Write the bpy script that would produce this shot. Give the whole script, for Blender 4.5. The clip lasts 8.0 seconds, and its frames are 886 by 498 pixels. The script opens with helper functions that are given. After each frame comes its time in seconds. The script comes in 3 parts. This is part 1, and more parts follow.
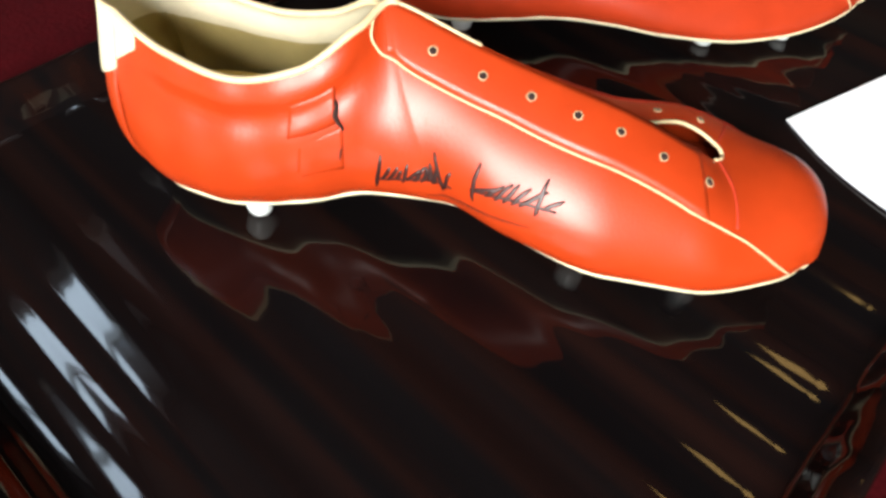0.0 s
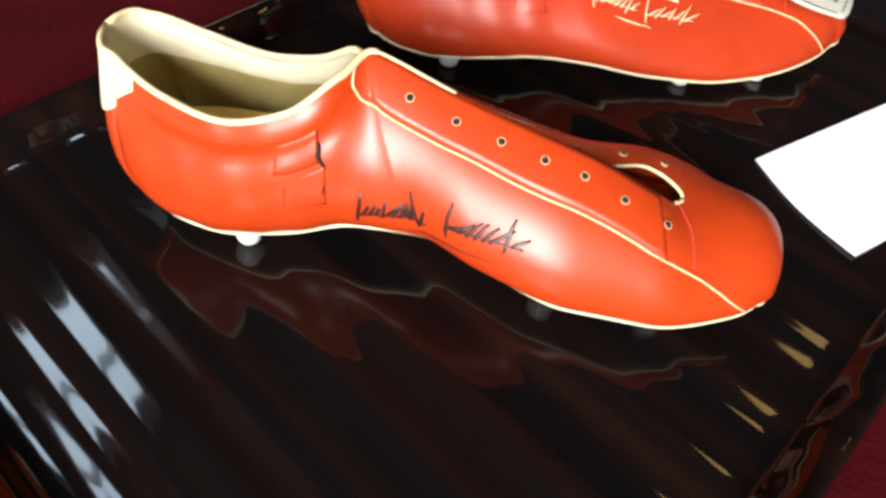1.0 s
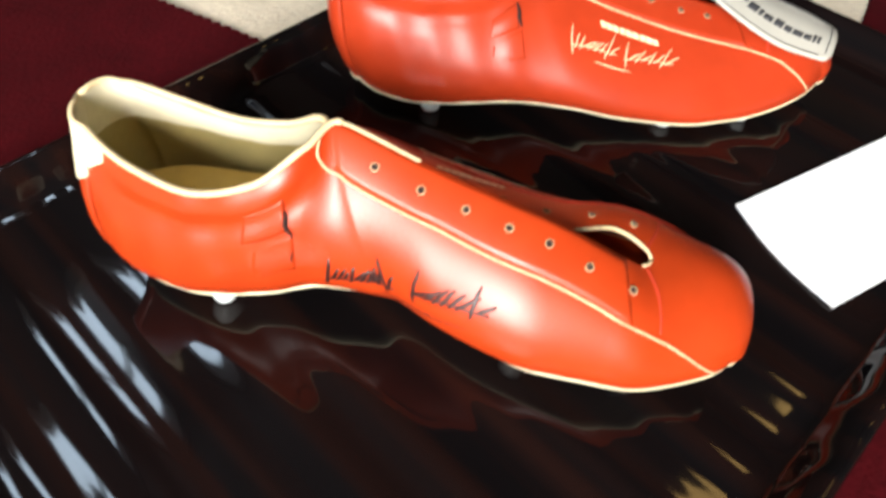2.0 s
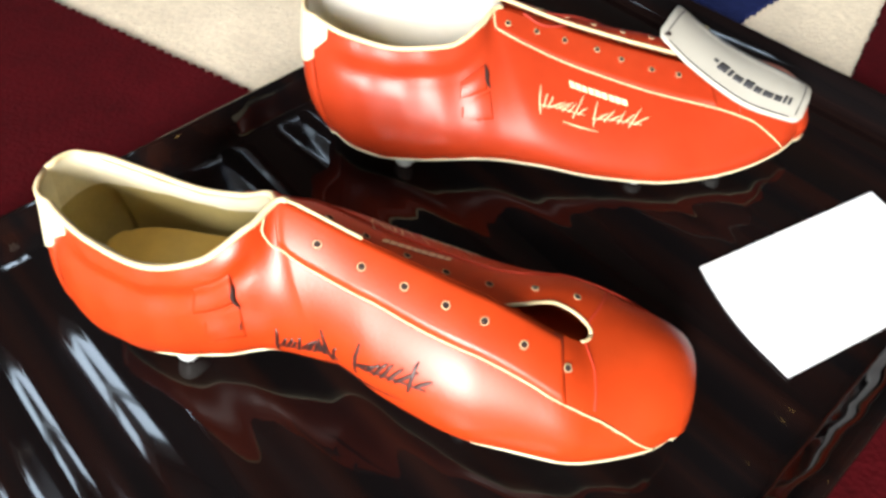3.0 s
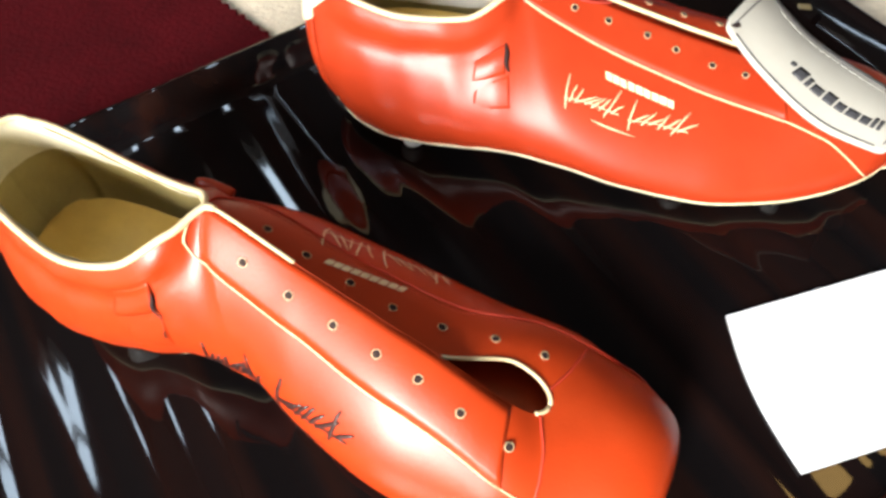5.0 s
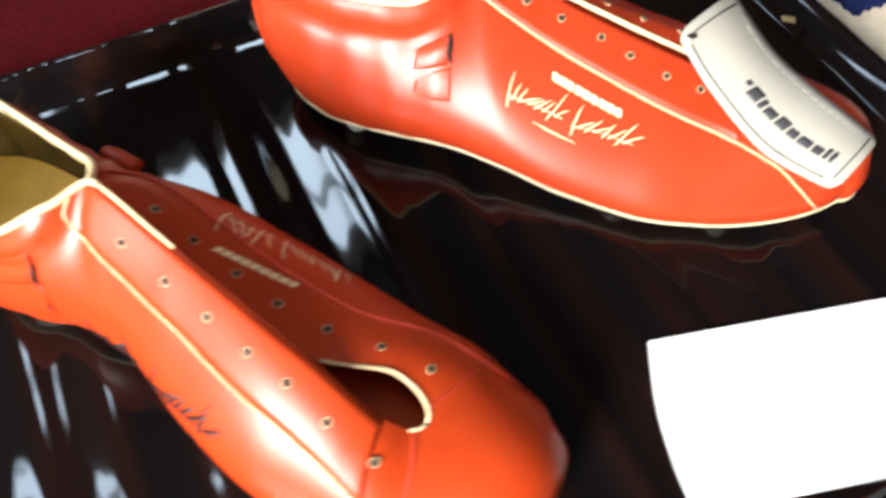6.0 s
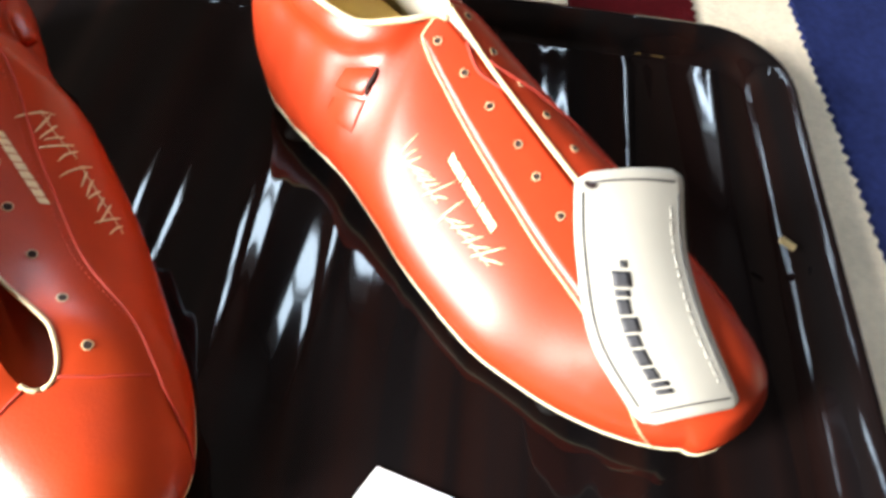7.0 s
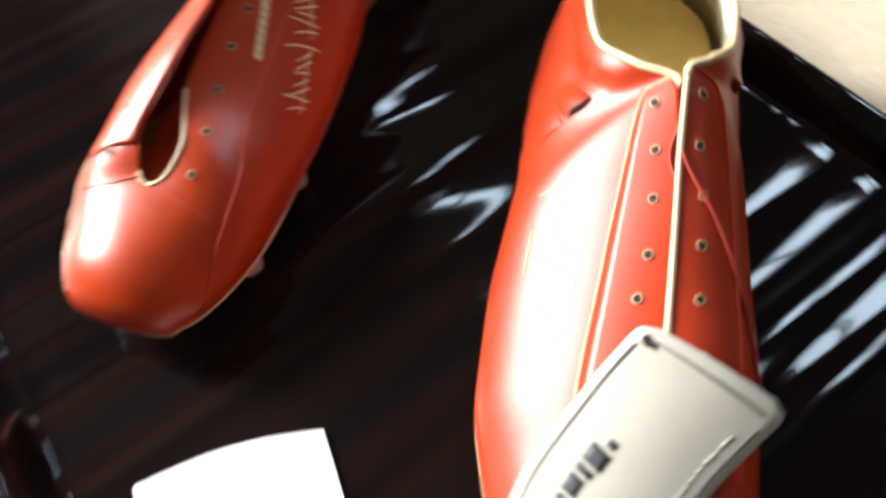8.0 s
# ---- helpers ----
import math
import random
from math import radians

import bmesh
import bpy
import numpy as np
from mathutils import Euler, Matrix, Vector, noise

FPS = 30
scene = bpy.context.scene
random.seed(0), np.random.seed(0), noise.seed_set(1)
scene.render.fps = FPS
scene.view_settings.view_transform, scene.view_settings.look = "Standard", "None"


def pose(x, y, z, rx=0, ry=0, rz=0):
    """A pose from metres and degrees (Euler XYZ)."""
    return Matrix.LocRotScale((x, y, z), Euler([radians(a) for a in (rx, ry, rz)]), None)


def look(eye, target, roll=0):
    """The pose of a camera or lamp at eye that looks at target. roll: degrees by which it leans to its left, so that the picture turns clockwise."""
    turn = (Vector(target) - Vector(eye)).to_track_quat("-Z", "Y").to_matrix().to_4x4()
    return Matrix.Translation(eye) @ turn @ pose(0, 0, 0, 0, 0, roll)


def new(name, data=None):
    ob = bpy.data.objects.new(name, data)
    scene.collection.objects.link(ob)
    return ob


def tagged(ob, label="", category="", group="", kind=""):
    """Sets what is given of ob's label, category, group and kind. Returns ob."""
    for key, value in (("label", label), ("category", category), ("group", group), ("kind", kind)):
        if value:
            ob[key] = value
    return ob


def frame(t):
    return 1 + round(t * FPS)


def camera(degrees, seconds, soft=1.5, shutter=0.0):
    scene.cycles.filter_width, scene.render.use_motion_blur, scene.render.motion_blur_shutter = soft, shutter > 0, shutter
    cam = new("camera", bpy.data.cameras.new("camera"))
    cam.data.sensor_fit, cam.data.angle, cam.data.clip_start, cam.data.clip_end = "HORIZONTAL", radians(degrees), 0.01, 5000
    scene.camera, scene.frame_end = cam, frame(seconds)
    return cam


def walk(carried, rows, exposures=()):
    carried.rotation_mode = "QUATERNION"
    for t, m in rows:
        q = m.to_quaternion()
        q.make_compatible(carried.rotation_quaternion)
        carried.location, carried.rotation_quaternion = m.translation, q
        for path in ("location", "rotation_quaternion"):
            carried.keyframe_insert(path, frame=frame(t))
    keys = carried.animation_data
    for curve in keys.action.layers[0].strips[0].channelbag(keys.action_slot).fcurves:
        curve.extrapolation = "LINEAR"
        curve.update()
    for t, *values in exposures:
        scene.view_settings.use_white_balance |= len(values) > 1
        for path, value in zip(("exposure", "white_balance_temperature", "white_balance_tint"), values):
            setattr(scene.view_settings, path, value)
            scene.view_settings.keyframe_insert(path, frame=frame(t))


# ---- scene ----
cam = camera(62.4, 8.0, soft=3.0, shutter=0.5)
PATH = [
    (0, (0.0401, -0.0064, 0.2392), (-0.0993, 1.2440, -1.3155), 5.07),
    (0.5, (0.0455, -0.0067, 0.2540), (-0.1002, 1.2358, -1.3064), 5.35),
    (1, (0.0516, -0.0084, 0.2590), (-0.1069, 1.2625, -1.2771), 5.59),
    (1.5, (0.0559, -0.0023, 0.2658), (-0.1219, 1.2657, -1.2706), 4.82),
    (2, (0.0661, 0.0147, 0.2789), (-0.1360, 1.2705, -1.2646), 3.60),
    (2.2, (0.0724, 0.0264, 0.2895), (-0.1423, 1.2808, -1.2534), 3.10),
    (3.3, (0.1081, 0.0420, 0.3159), (-0.2853, 1.2645, -1.2174), -0.99),
    (3.5, (0.1126, 0.0452, 0.3258), (-0.3522, 1.1944, -1.2437), -3.15),
    (4, (0.1308, 0.0500, 0.3275), (-0.4791, 1.0998, -1.2619), -6.10),
    (4.5, (0.1348, 0.0858, 0.3035), (-0.4236, 1.0678, -1.3469), -4.37),
    (4.7, (0.1309, 0.1046, 0.2984), (-0.3956, 1.0794, -1.3667), -4.14),
    (5.8, (0.1530, 0.1365, 0.2893), (-0.3643, 1.0536, -1.4111), -1.43),
    (6, (0.1640, 0.1546, 0.2885), (-0.3638, 1.0378, -1.4266), -0.49),
    (6.2, (0.1839, 0.1849, 0.2860), (-0.3942, 1.0212, -1.4364), -0.78),
    (6.4, (0.2012, 0.2178, 0.2804), (-0.4234, 1.0170, -1.4433), 0.47),
    (6.5, (0.2099, 0.2380, 0.2790), (-0.4492, 1.0053, -1.4463), 0.91),
    (6.7, (0.2150, 0.2711, 0.2898), (-0.4596, 0.9332, -1.4728), 7.09),
    (7, (0.2496, 0.2672, 0.2711), (-0.6755, 0.9230, -1.3763), 9.20),
    (7.3, (0.2542, 0.2828, 0.2614), (-0.7165, 0.8702, -1.3856), 4.34),
    (7.5, (0.2582, 0.3017, 0.2525), (-0.7950, 0.7821, -1.3784), 3.70),
    (7.6, (0.2592, 0.3099, 0.2469), (-0.8323, 0.6824, -1.3870), 6.68),
    (7.7, (0.2548, 0.3230, 0.2452), (-0.8588, 0.5275, -1.4035), 5.61),
    (7.8, (0.2427, 0.3389, 0.2498), (-0.8290, 0.3760, -1.4385), 4.00),
    (7.9, (0.2373, 0.3660, 0.2552), (-0.7855, 0.1280, -1.4469), -1.08),
    (8, (0.2298, 0.3949, 0.2678), (-0.6927, -0.0717, -1.4444), -7.44),
]
walk(cam, [(t, look(eye, target, roll)) for t, eye, target, roll in PATH], [(0.0, -0.2), (2.0, 0.0), (3.5, 0.2), (6.0, 0.5), (7.0, 0.9), (8.0, 0.45)])

# ---- world and light ----
world = bpy.data.worlds.new("world")
scene.world = world
world.use_nodes = True
wt = world.node_tree
sky = wt.nodes.new("ShaderNodeTexSky")
sky.sky_type, sky.sun_disc = "NISHITA", False
sky.sun_elevation, sky.sun_rotation = radians(35), radians(-80)
wt.links.new(sky.outputs["Color"], wt.nodes["Background"].inputs["Color"])
wt.nodes["Background"].inputs["Strength"].default_value = 0.1


def area_lamp(name, eye, target, sx, sy, watts, color):
    data = bpy.data.lights.new(name, "AREA")
    data.shape, data.size, data.size_y, data.energy, data.color = "RECTANGLE", sx, sy, watts, color
    ob = new(name, data)
    ob.matrix_world = look(eye, target)
    return ob


# the room: tray plane is z = 0, room floor 0.75 below it
WX, WY0, WY1, EX, ZF, ZC = -1.15, -1.9, 2.6, 2.6, -0.75, 2.5
SILL, HEAD = 1.42, 2.40
WINDOWS = [(-0.30, -0.18), (0.37, 0.51), (0.88, 1.14), (1.88, 2.06)]
SX0, SX1, SSILL, SHEAD = -0.34, 0.32, 0.52, 1.85
for y0, y1 in WINDOWS:
    area_lamp("window_daylight", (WX - 0.12, (y0 + y1) / 2, (SILL + HEAD) / 2), (0.0, (y0 + y1) / 2, (SILL + HEAD) / 2), y1 - y0, HEAD - SILL, 95.0 * (y1 - y0), (0.66, 0.83, 1.0))
MIDZ = (SSILL + SHEAD) / 2
area_lamp("south_window_daylight", ((SX0 + SX1) / 2, WY0 - 0.12, MIDZ), ((SX0 + SX1) / 2, 0, MIDZ), SX1 - SX0, SHEAD - SSILL, 250, (1.0, 0.98, 0.95))
for lx, ly in ((1.06, 1.36),):
    area_lamp("ceiling_lamp_light", (lx, ly, ZC - 0.05), (lx, ly, 0), 0.22, 0.22, 1.9, (1.0, 0.62, 0.20))


# ---- materials ----
def material(name, color, rough=0.5, metal=0.0, coat=0.0, scale=60.0, vary=0.15, bump=0.0, bump_scale=400.0, spec=0.5, stretch=(1, 1, 1), second=None, sheen=0.0):
    m = bpy.data.materials.new(name)
    m.use_nodes = True
    t = m.node_tree
    b = t.nodes["Principled BSDF"]
    b.inputs["Roughness"].default_value, b.inputs["Metallic"].default_value = rough, metal
    b.inputs["Coat Weight"].default_value, b.inputs["Specular IOR Level"].default_value = coat, spec
    b.inputs["Coat Roughness"].default_value = 0.28
    b.inputs["Sheen Weight"].default_value = sheen
    co = t.nodes.new("ShaderNodeTexCoord")
    mp = t.nodes.new("ShaderNodeMapping")
    mp.inputs["Scale"].default_value = stretch
    t.links.new(co.outputs["Object"], mp.inputs["Vector"])
    n1 = t.nodes.new("ShaderNodeTexNoise")
    n1.inputs["Scale"].default_value, n1.inputs["Detail"].default_value = scale, 6
    t.links.new(mp.outputs["Vector"], n1.inputs["Vector"])
    n2 = t.nodes.new("ShaderNodeTexNoise")
    n2.inputs["Scale"].default_value, n2.inputs["Detail"].default_value = scale * 0.13, 3
    t.links.new(mp.outputs["Vector"], n2.inputs["Vector"])
    add = t.nodes.new("ShaderNodeMath")
    add.operation = "ADD"
    t.links.new(n1.outputs["Fac"], add.inputs[0])
    t.links.new(n2.outputs["Fac"], add.inputs[1])
    rng = t.nodes.new("ShaderNodeMapRange")
    rng.inputs["From Min"].default_value, rng.inputs["From Max"].default_value = 0.65, 1.35
    t.links.new(add.outputs[0], rng.inputs["Value"])
    mix = t.nodes.new("ShaderNodeMix")
    mix.data_type = "RGBA"
    c2 = second or tuple(c * (1 - vary) for c in color)
    c1 = color if second else tuple(min(1, c * (1 + vary * 0.5)) for c in color)
    mix.inputs["A"].default_value, mix.inputs["B"].default_value = (*c2, 1), (*c1, 1)
    t.links.new(rng.outputs["Result"], mix.inputs["Factor"])
    t.links.new(mix.outputs["Result"], b.inputs["Base Color"])
    if bump:
        n3 = t.nodes.new("ShaderNodeTexNoise")
        n3.inputs["Scale"].default_value, n3.inputs["Detail"].default_value = bump_scale, 4
        t.links.new(mp.outputs["Vector"], n3.inputs["Vector"])
        bp = t.nodes.new("ShaderNodeBump")
        bp.inputs["Strength"].default_value, bp.inputs["Distance"].default_value = bump, 0.001
        t.links.new(n3.outputs["Fac"], bp.inputs["Height"])
        t.links.new(bp.outputs["Normal"], b.inputs["Normal"])
    return m


RED = material("red_leather", (0.41, 0.038, 0.006), rough=0.35, spec=0.34, coat=0.08, scale=90, vary=0.14, bump=0.10, bump_scale=900)
RED_DEEP = material("crimson_leather", (0.37, 0.034, 0.009), rough=0.35, spec=0.28, coat=0.08, scale=90, vary=0.14, bump=0.10, bump_scale=900)
CREAM = material("cream_leather", (0.72, 0.65, 0.45), rough=0.5, scale=140, vary=0.10, bump=0.15, bump_scale=700)
WELT = material("cream_welt", (0.70, 0.64, 0.42), rough=0.45, scale=200, vary=0.12)
LINING = material("pale_lining", (0.74, 0.68, 0.48), rough=0.75, scale=80, vary=0.15, bump=0.3, bump_scale=500)
LINING_WHITE = material("white_lining", (0.86, 0.84, 0.76), rough=0.7, scale=80, vary=0.08, bump=0.2, bump_scale=500)
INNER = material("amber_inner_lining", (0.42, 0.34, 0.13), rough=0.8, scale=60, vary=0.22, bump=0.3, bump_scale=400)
INSOLE = material("tan_insole", (0.62, 0.42, 0.11), rough=0.7, scale=60, vary=0.22, bump=0.2, bump_scale=300)
STUD = material("white_stud", (0.72, 0.78, 0.76), rough=0.35, scale=150, vary=0.12)
SEAM = material("dark_red_seam", (0.50, 0.036, 0.012), rough=0.6, scale=300, vary=0.2)
PIPING = material("cream_piping", (0.74, 0.58, 0.33), rough=0.5, scale=300, vary=0.15)
GOLD = material("pale_gold_print", (0.86, 0.70, 0.42), rough=0.4, scale=400, vary=0.25)
INK = material("black_marker_ink", (0.035, 0.012, 0.010), rough=0.4, scale=500, vary=0.3)
HOLE = material("dark_hole", (0.02, 0.006, 0.004), rough=0.9, scale=300, vary=0.3)
LACE = material("red_lace", (0.35, 0.03, 0.015), rough=0.7, scale=400, vary=0.2)
PAPER = material("white_paper", (0.86, 0.87, 0.88), rough=0.7, scale=50, vary=0.04)
CARD = material("tag_card", (0.45, 0.43, 0.37), rough=0.6, scale=70, vary=0.08)
PRINT = material("dark_print", (0.05, 0.05, 0.055), rough=0.6, scale=500, vary=0.3)
FAINT = material("faint_grey_print", (0.37, 0.355, 0.31), rough=0.7, scale=300, vary=0.2)
WALLPAINT = material("wall_paint", (0.045, 0.031, 0.023), rough=0.9, scale=6, vary=0.08)
WHITEPAINT = material("white_gloss_paint", (0.8, 0.8, 0.78), rough=0.4, scale=10, vary=0.05)
FLOORWOOD = material("floor_boards", (0.18, 0.10, 0.05), rough=0.5, scale=8, vary=0.3)
RUGRED = material("red_wool", (0.048, 0.0015, 0.0032), rough=0.95, spec=0.08, scale=220, vary=0.35, bump=0.8, bump_scale=350)
RUGWHITE = material("cream_wool", (0.66, 0.57, 0.43), rough=0.95, scale=220, vary=0.18, bump=0.8, bump_scale=350)
RUGBLUE = material("navy_wool", (0.011, 0.017, 0.070), rough=0.95, spec=0.08, scale=220, vary=0.4, bump=0.8, bump_scale=350)


def lacquer():
    """Black-brown lacquer over a long wood grain, with shallow ripples along the grain."""
    m = bpy.data.materials.new("dark_lacquer")
    m.use_nodes = True
    t = m.node_tree
    b = t.nodes["Principled BSDF"]
    b.inputs["Roughness"].default_value, b.inputs["Specular IOR Level"].default_value = 0.05, 0.20
    co = t.nodes.new("ShaderNodeTexCoord")
    mp = t.nodes.new("ShaderNodeMapping")
    mp.vector_type = "TEXTURE"
    mp.inputs["Rotation"].default_value = (0, 0, radians(GRAIN))
    mp.inputs["Scale"].default_value = (60.0, 1.0, 1.0)
    t.links.new(co.outputs["Object"], mp.inputs["Vector"])
    n1 = t.nodes.new("ShaderNodeTexNoise")
    n1.inputs["Scale"].default_value, n1.inputs["Detail"].default_value = 55, 6
    t.links.new(mp.outputs["Vector"], n1.inputs["Vector"])
    ramp = t.nodes.new("ShaderNodeValToRGB")
    ramp.color_ramp.elements[0].position, ramp.color_ramp.elements[0].color = 0.42, (0.0034, 0.0028, 0.0031, 1)
    ramp.color_ramp.elements[1].position, ramp.color_ramp.elements[1].color = 0.75, (0.012, 0.0042, 0.0030, 1)
    t.links.new(n1.outputs["Fac"], ramp.inputs["Fac"])
    t.links.new(ramp.outputs["Color"], b.inputs["Base Color"])
    n2 = t.nodes.new("ShaderNodeTexNoise")
    n2.inputs["Scale"].default_value, n2.inputs["Detail"].default_value = 34, 0.5
    t.links.new(mp.outputs["Vector"], n2.inputs["Vector"])
    bp = t.nodes.new("ShaderNodeBump")
    bp.inputs["Strength"].default_value, bp.inputs["Distance"].default_value = RIPPLE, 0.007
    t.links.new(n2.outputs["Fac"], bp.inputs["Height"])
    t.links.new(bp.outputs["Normal"], b.inputs["Normal"])
    return m


GRAIN, RIPPLE = -33.0, 0.80
LACQUER = lacquer()


# ---- mesh helpers ----
def mesh_ob(name, verts, faces, mat, parent=None, label="", smooth=True):
    me = bpy.data.meshes.new(name)
    me.from_pydata([tuple(v) for v in verts], [], [tuple(f) for f in faces])
    bm = bmesh.new()
    bm.from_mesh(me)
    bmesh.ops.remove_doubles(bm, verts=bm.verts, dist=1e-6)
    bmesh.ops.recalc_face_normals(bm, faces=bm.faces)
    bm.to_mesh(me)
    bm.free()
    me.materials.append(mat)
    for p in me.polygons:
        p.use_smooth = smooth
    ob = new(name, me)
    ob.parent = parent
    if label:
        ob["label"] = label
    return ob


def grid_faces(rows, cols, closed=False, base=0):
    out = []
    for i in range(rows - 1):
        for j in range(cols if closed else cols - 1):
            k = (j + 1) % cols
            out.append((base + i * cols + j, base + i * cols + k, base + (i + 1) * cols + k, base + (i + 1) * cols + j))
    return out


def tube(points, radius, sides=8, ends=True, flat=1.0, up=None):
    """Vertices and faces of a tube along points; up gives each ring's second axis, along which it is flattened."""
    p = [Vector(q) for q in points]
    verts, faces = [], []
    for i, q in enumerate(p):
        d = (p[min(i + 1, len(p) - 1)] - p[max(i - 1, 0)]).normalized()
        n = Vector(up[i]) if up is not None else Vector((0, 0, 1))
        a = d.cross(n)
        a = a.normalized() if a.length > 1e-6 else Vector((1, 0, 0))
        c = a.cross(d).normalized()
        r = radius[i] if hasattr(radius, "__len__") else radius
        for k in range(sides):
            w = 2 * math.pi * k / sides
            verts.append(q + a * (r * math.cos(w)) + c * (r * flat * math.sin(w)))
    faces = grid_faces(len(p), sides, closed=True)
    if ends:
        faces.append(tuple(range(sides)))
        faces.append(tuple(range((len(p) - 1) * sides, len(p) * sides)))
    return verts, faces


def rounded_box(sx, sy, sz, bevel, segments=2):
    bm = bmesh.new()
    bmesh.ops.create_cube(bm, size=1.0)
    for v in bm.verts:
        v.co = Vector((v.co.x * sx, v.co.y * sy, v.co.z * sz))
    if bevel:
        bmesh.ops.bevel(bm, geom=list(bm.edges), offset=bevel, segments=segments, affect="EDGES", profile=0.5)
    v = [tuple(q.co) for q in bm.verts]
    bm.verts.index_update()
    f = [tuple(q.index for q in g.verts) for g in bm.faces]
    bm.free()
    return v, f


def moved(v, m):
    return [m @ Vector(q) for q in v]


def pchip(xs, ys, q):
    """Monotone cubic through the knots."""
    xs, ys, q = np.asarray(xs, float), np.asarray(ys, float), np.atleast_1d(np.asarray(q, float))
    h, d = np.diff(xs), np.diff(ys) / np.diff(xs)
    m = np.zeros(len(xs))
    m[0], m[-1] = d[0], d[-1]
    for i in range(1, len(xs) - 1):
        if d[i - 1] * d[i] > 0:
            w1, w2 = 2 * h[i] + h[i - 1], h[i] + 2 * h[i - 1]
            m[i] = (w1 + w2) / (w1 / d[i - 1] + w2 / d[i])
    i = np.clip(np.searchsorted(xs, q) - 1, 0, len(xs) - 2)
    t = (q - xs[i]) / h[i]
    return (2 * t**3 - 3 * t**2 + 1) * ys[i] + (t**3 - 2 * t**2 + t) * h[i] * m[i] + (-2 * t**3 + 3 * t**2) * ys[i + 1] + (t**3 - t**2) * h[i] * m[i + 1]


# ---- the room ----
def slab(name, x0, x1, y0, y1, z0, z1, mat, parent=None):
    v, f = rounded_box(x1 - x0, y1 - y0, z1 - z0, 0)
    return mesh_ob(name, moved(v, Matrix.Translation(((x0 + x1) / 2, (y0 + y1) / 2, (z0 + z1) / 2))), f, mat, parent, smooth=False)


def structure(ob, label, category):
    return tagged(ob, label, category, kind="structure")


structure(slab("floor", WX, EX, WY0, WY1, ZF - 0.1, ZF, FLOORWOOD), "dark brown wooden floor of the room", "floor")
structure(slab("ceiling", WX, EX, WY0, WY1, ZC, ZC + 0.1, WALLPAINT), "plain dark brown painted ceiling", "ceiling")
structure(slab("wall_north", WX, EX, WY1, WY1 + 0.1, ZF, ZC, WALLPAINT), "plain dark brown painted wall", "wall")
south = new("wall_south")
structure(south, "plain dark brown painted wall with a wide window opening", "wall")
slab("wall_below_sill", SX0, SX1, WY0 - 0.1, WY0, ZF, SSILL, WALLPAINT, south)
slab("wall_above_head", SX0, SX1, WY0 - 0.1, WY0, SHEAD, ZC, WALLPAINT, south)
slab("wall_pier", WX, SX0, WY0 - 0.1, WY0, ZF, ZC, WALLPAINT, south)
slab("wall_pier", SX1, EX, WY0 - 0.1, WY0, ZF, ZC, WALLPAINT, south)
structure(slab("wall_east", EX, EX + 0.1, WY0, WY1, ZF, ZC, WALLPAINT), "plain dark brown painted wall", "wall")
west = new("wall_west")
structure(west, "dark brown wall with four narrow high window openings", "wall")
slab("wall_below_sill", WX - 0.1, WX, WY0, WY1, ZF, SILL, WALLPAINT, west)
slab("wall_above_head", WX - 0.1, WX, WY0, WY1, HEAD, ZC, WALLPAINT, west)
edges = [WY0] + [y for w in WINDOWS for y in w] + [WY1]
for a, b in zip(edges[0::2], edges[1::2]):
    slab("wall_pier", WX - 0.1, WX, a, b, SILL, HEAD, WALLPAINT, west)
for i, (y0, y1) in enumerate(WINDOWS):
    win = new("window_%d" % (i + 1))
    structure(win, "narrow high window with a white painted crossbar", "window")
    slab("window_sill", WX - 0.1, WX + 0.05, y0 + 0.002, y1 - 0.002, SILL - 0.03, SILL + 0.004, WHITEPAINT, win)
    slab("glazing_bar", WX - 0.07, WX - 0.03, y0 + 0.002, y1 - 0.002, 1.92, 1.94, WHITEPAINT, win)

# ---- table and knitted flag cloth ----
CZ = -0.012
table = new("table")
tagged(table, "plain wooden table under a knitted flag cloth", "table")
slab("tabletop", -0.75, 0.85, -0.45, 1.25, CZ - 0.045, CZ - 0.012, FLOORWOOD, table)
for x, y in ((-0.7, -0.4), (0.8, -0.4), (-0.7, 1.2), (0.8, 1.2)):
    slab("leg", x - 0.03, x + 0.03, y - 0.03, y + 0.03, ZF, CZ - 0.045, FLOORWOOD, table)


def jag_polygon(name, corners, z, thick, mat, parent, step=0.004, jag=0.0012):
    """A flat knitted field with slightly toothed edges."""
    rnd = random.Random(len(corners) * 7 + int(1000 * abs(corners[0][0])))
    pts = []
    for (x0, y0), (x1, y1) in zip(corners, corners[1:] + corners[:1]):
        n = max(2, int(math.hypot(x1 - x0, y1 - y0) / step))
        nx, ny = (y1 - y0), -(x1 - x0)
        l = math.hypot(nx, ny)
        for i in range(n):
            k = (jag if i % 2 else -jag) + rnd.uniform(-jag, jag) * 0.6
            pts.append((x0 + (x1 - x0) * i / n + nx / l * k, y0 + (y1 - y0) * i / n + ny / l * k))
    n = len(pts)
    verts = [(x, y, z) for x, y in pts] + [(x, y, z - thick) for x, y in pts]
    faces = [tuple(range(n))] + [(i, (i + 1) % n, n + (i + 1) % n, n + i) for i in range(n)]
    return mesh_ob(name, verts, faces, mat, parent, smooth=False)


cloth = new("flag_cloth")
tagged(cloth, "knitted cloth in red, cream white and navy blue", "cloth")
jag_polygon("cream_field", [(-0.78, -0.48), (0.88, -0.48), (0.88, 1.28), (-0.78, 1.28)], CZ - 0.004, 0.008, RUGWHITE, cloth)


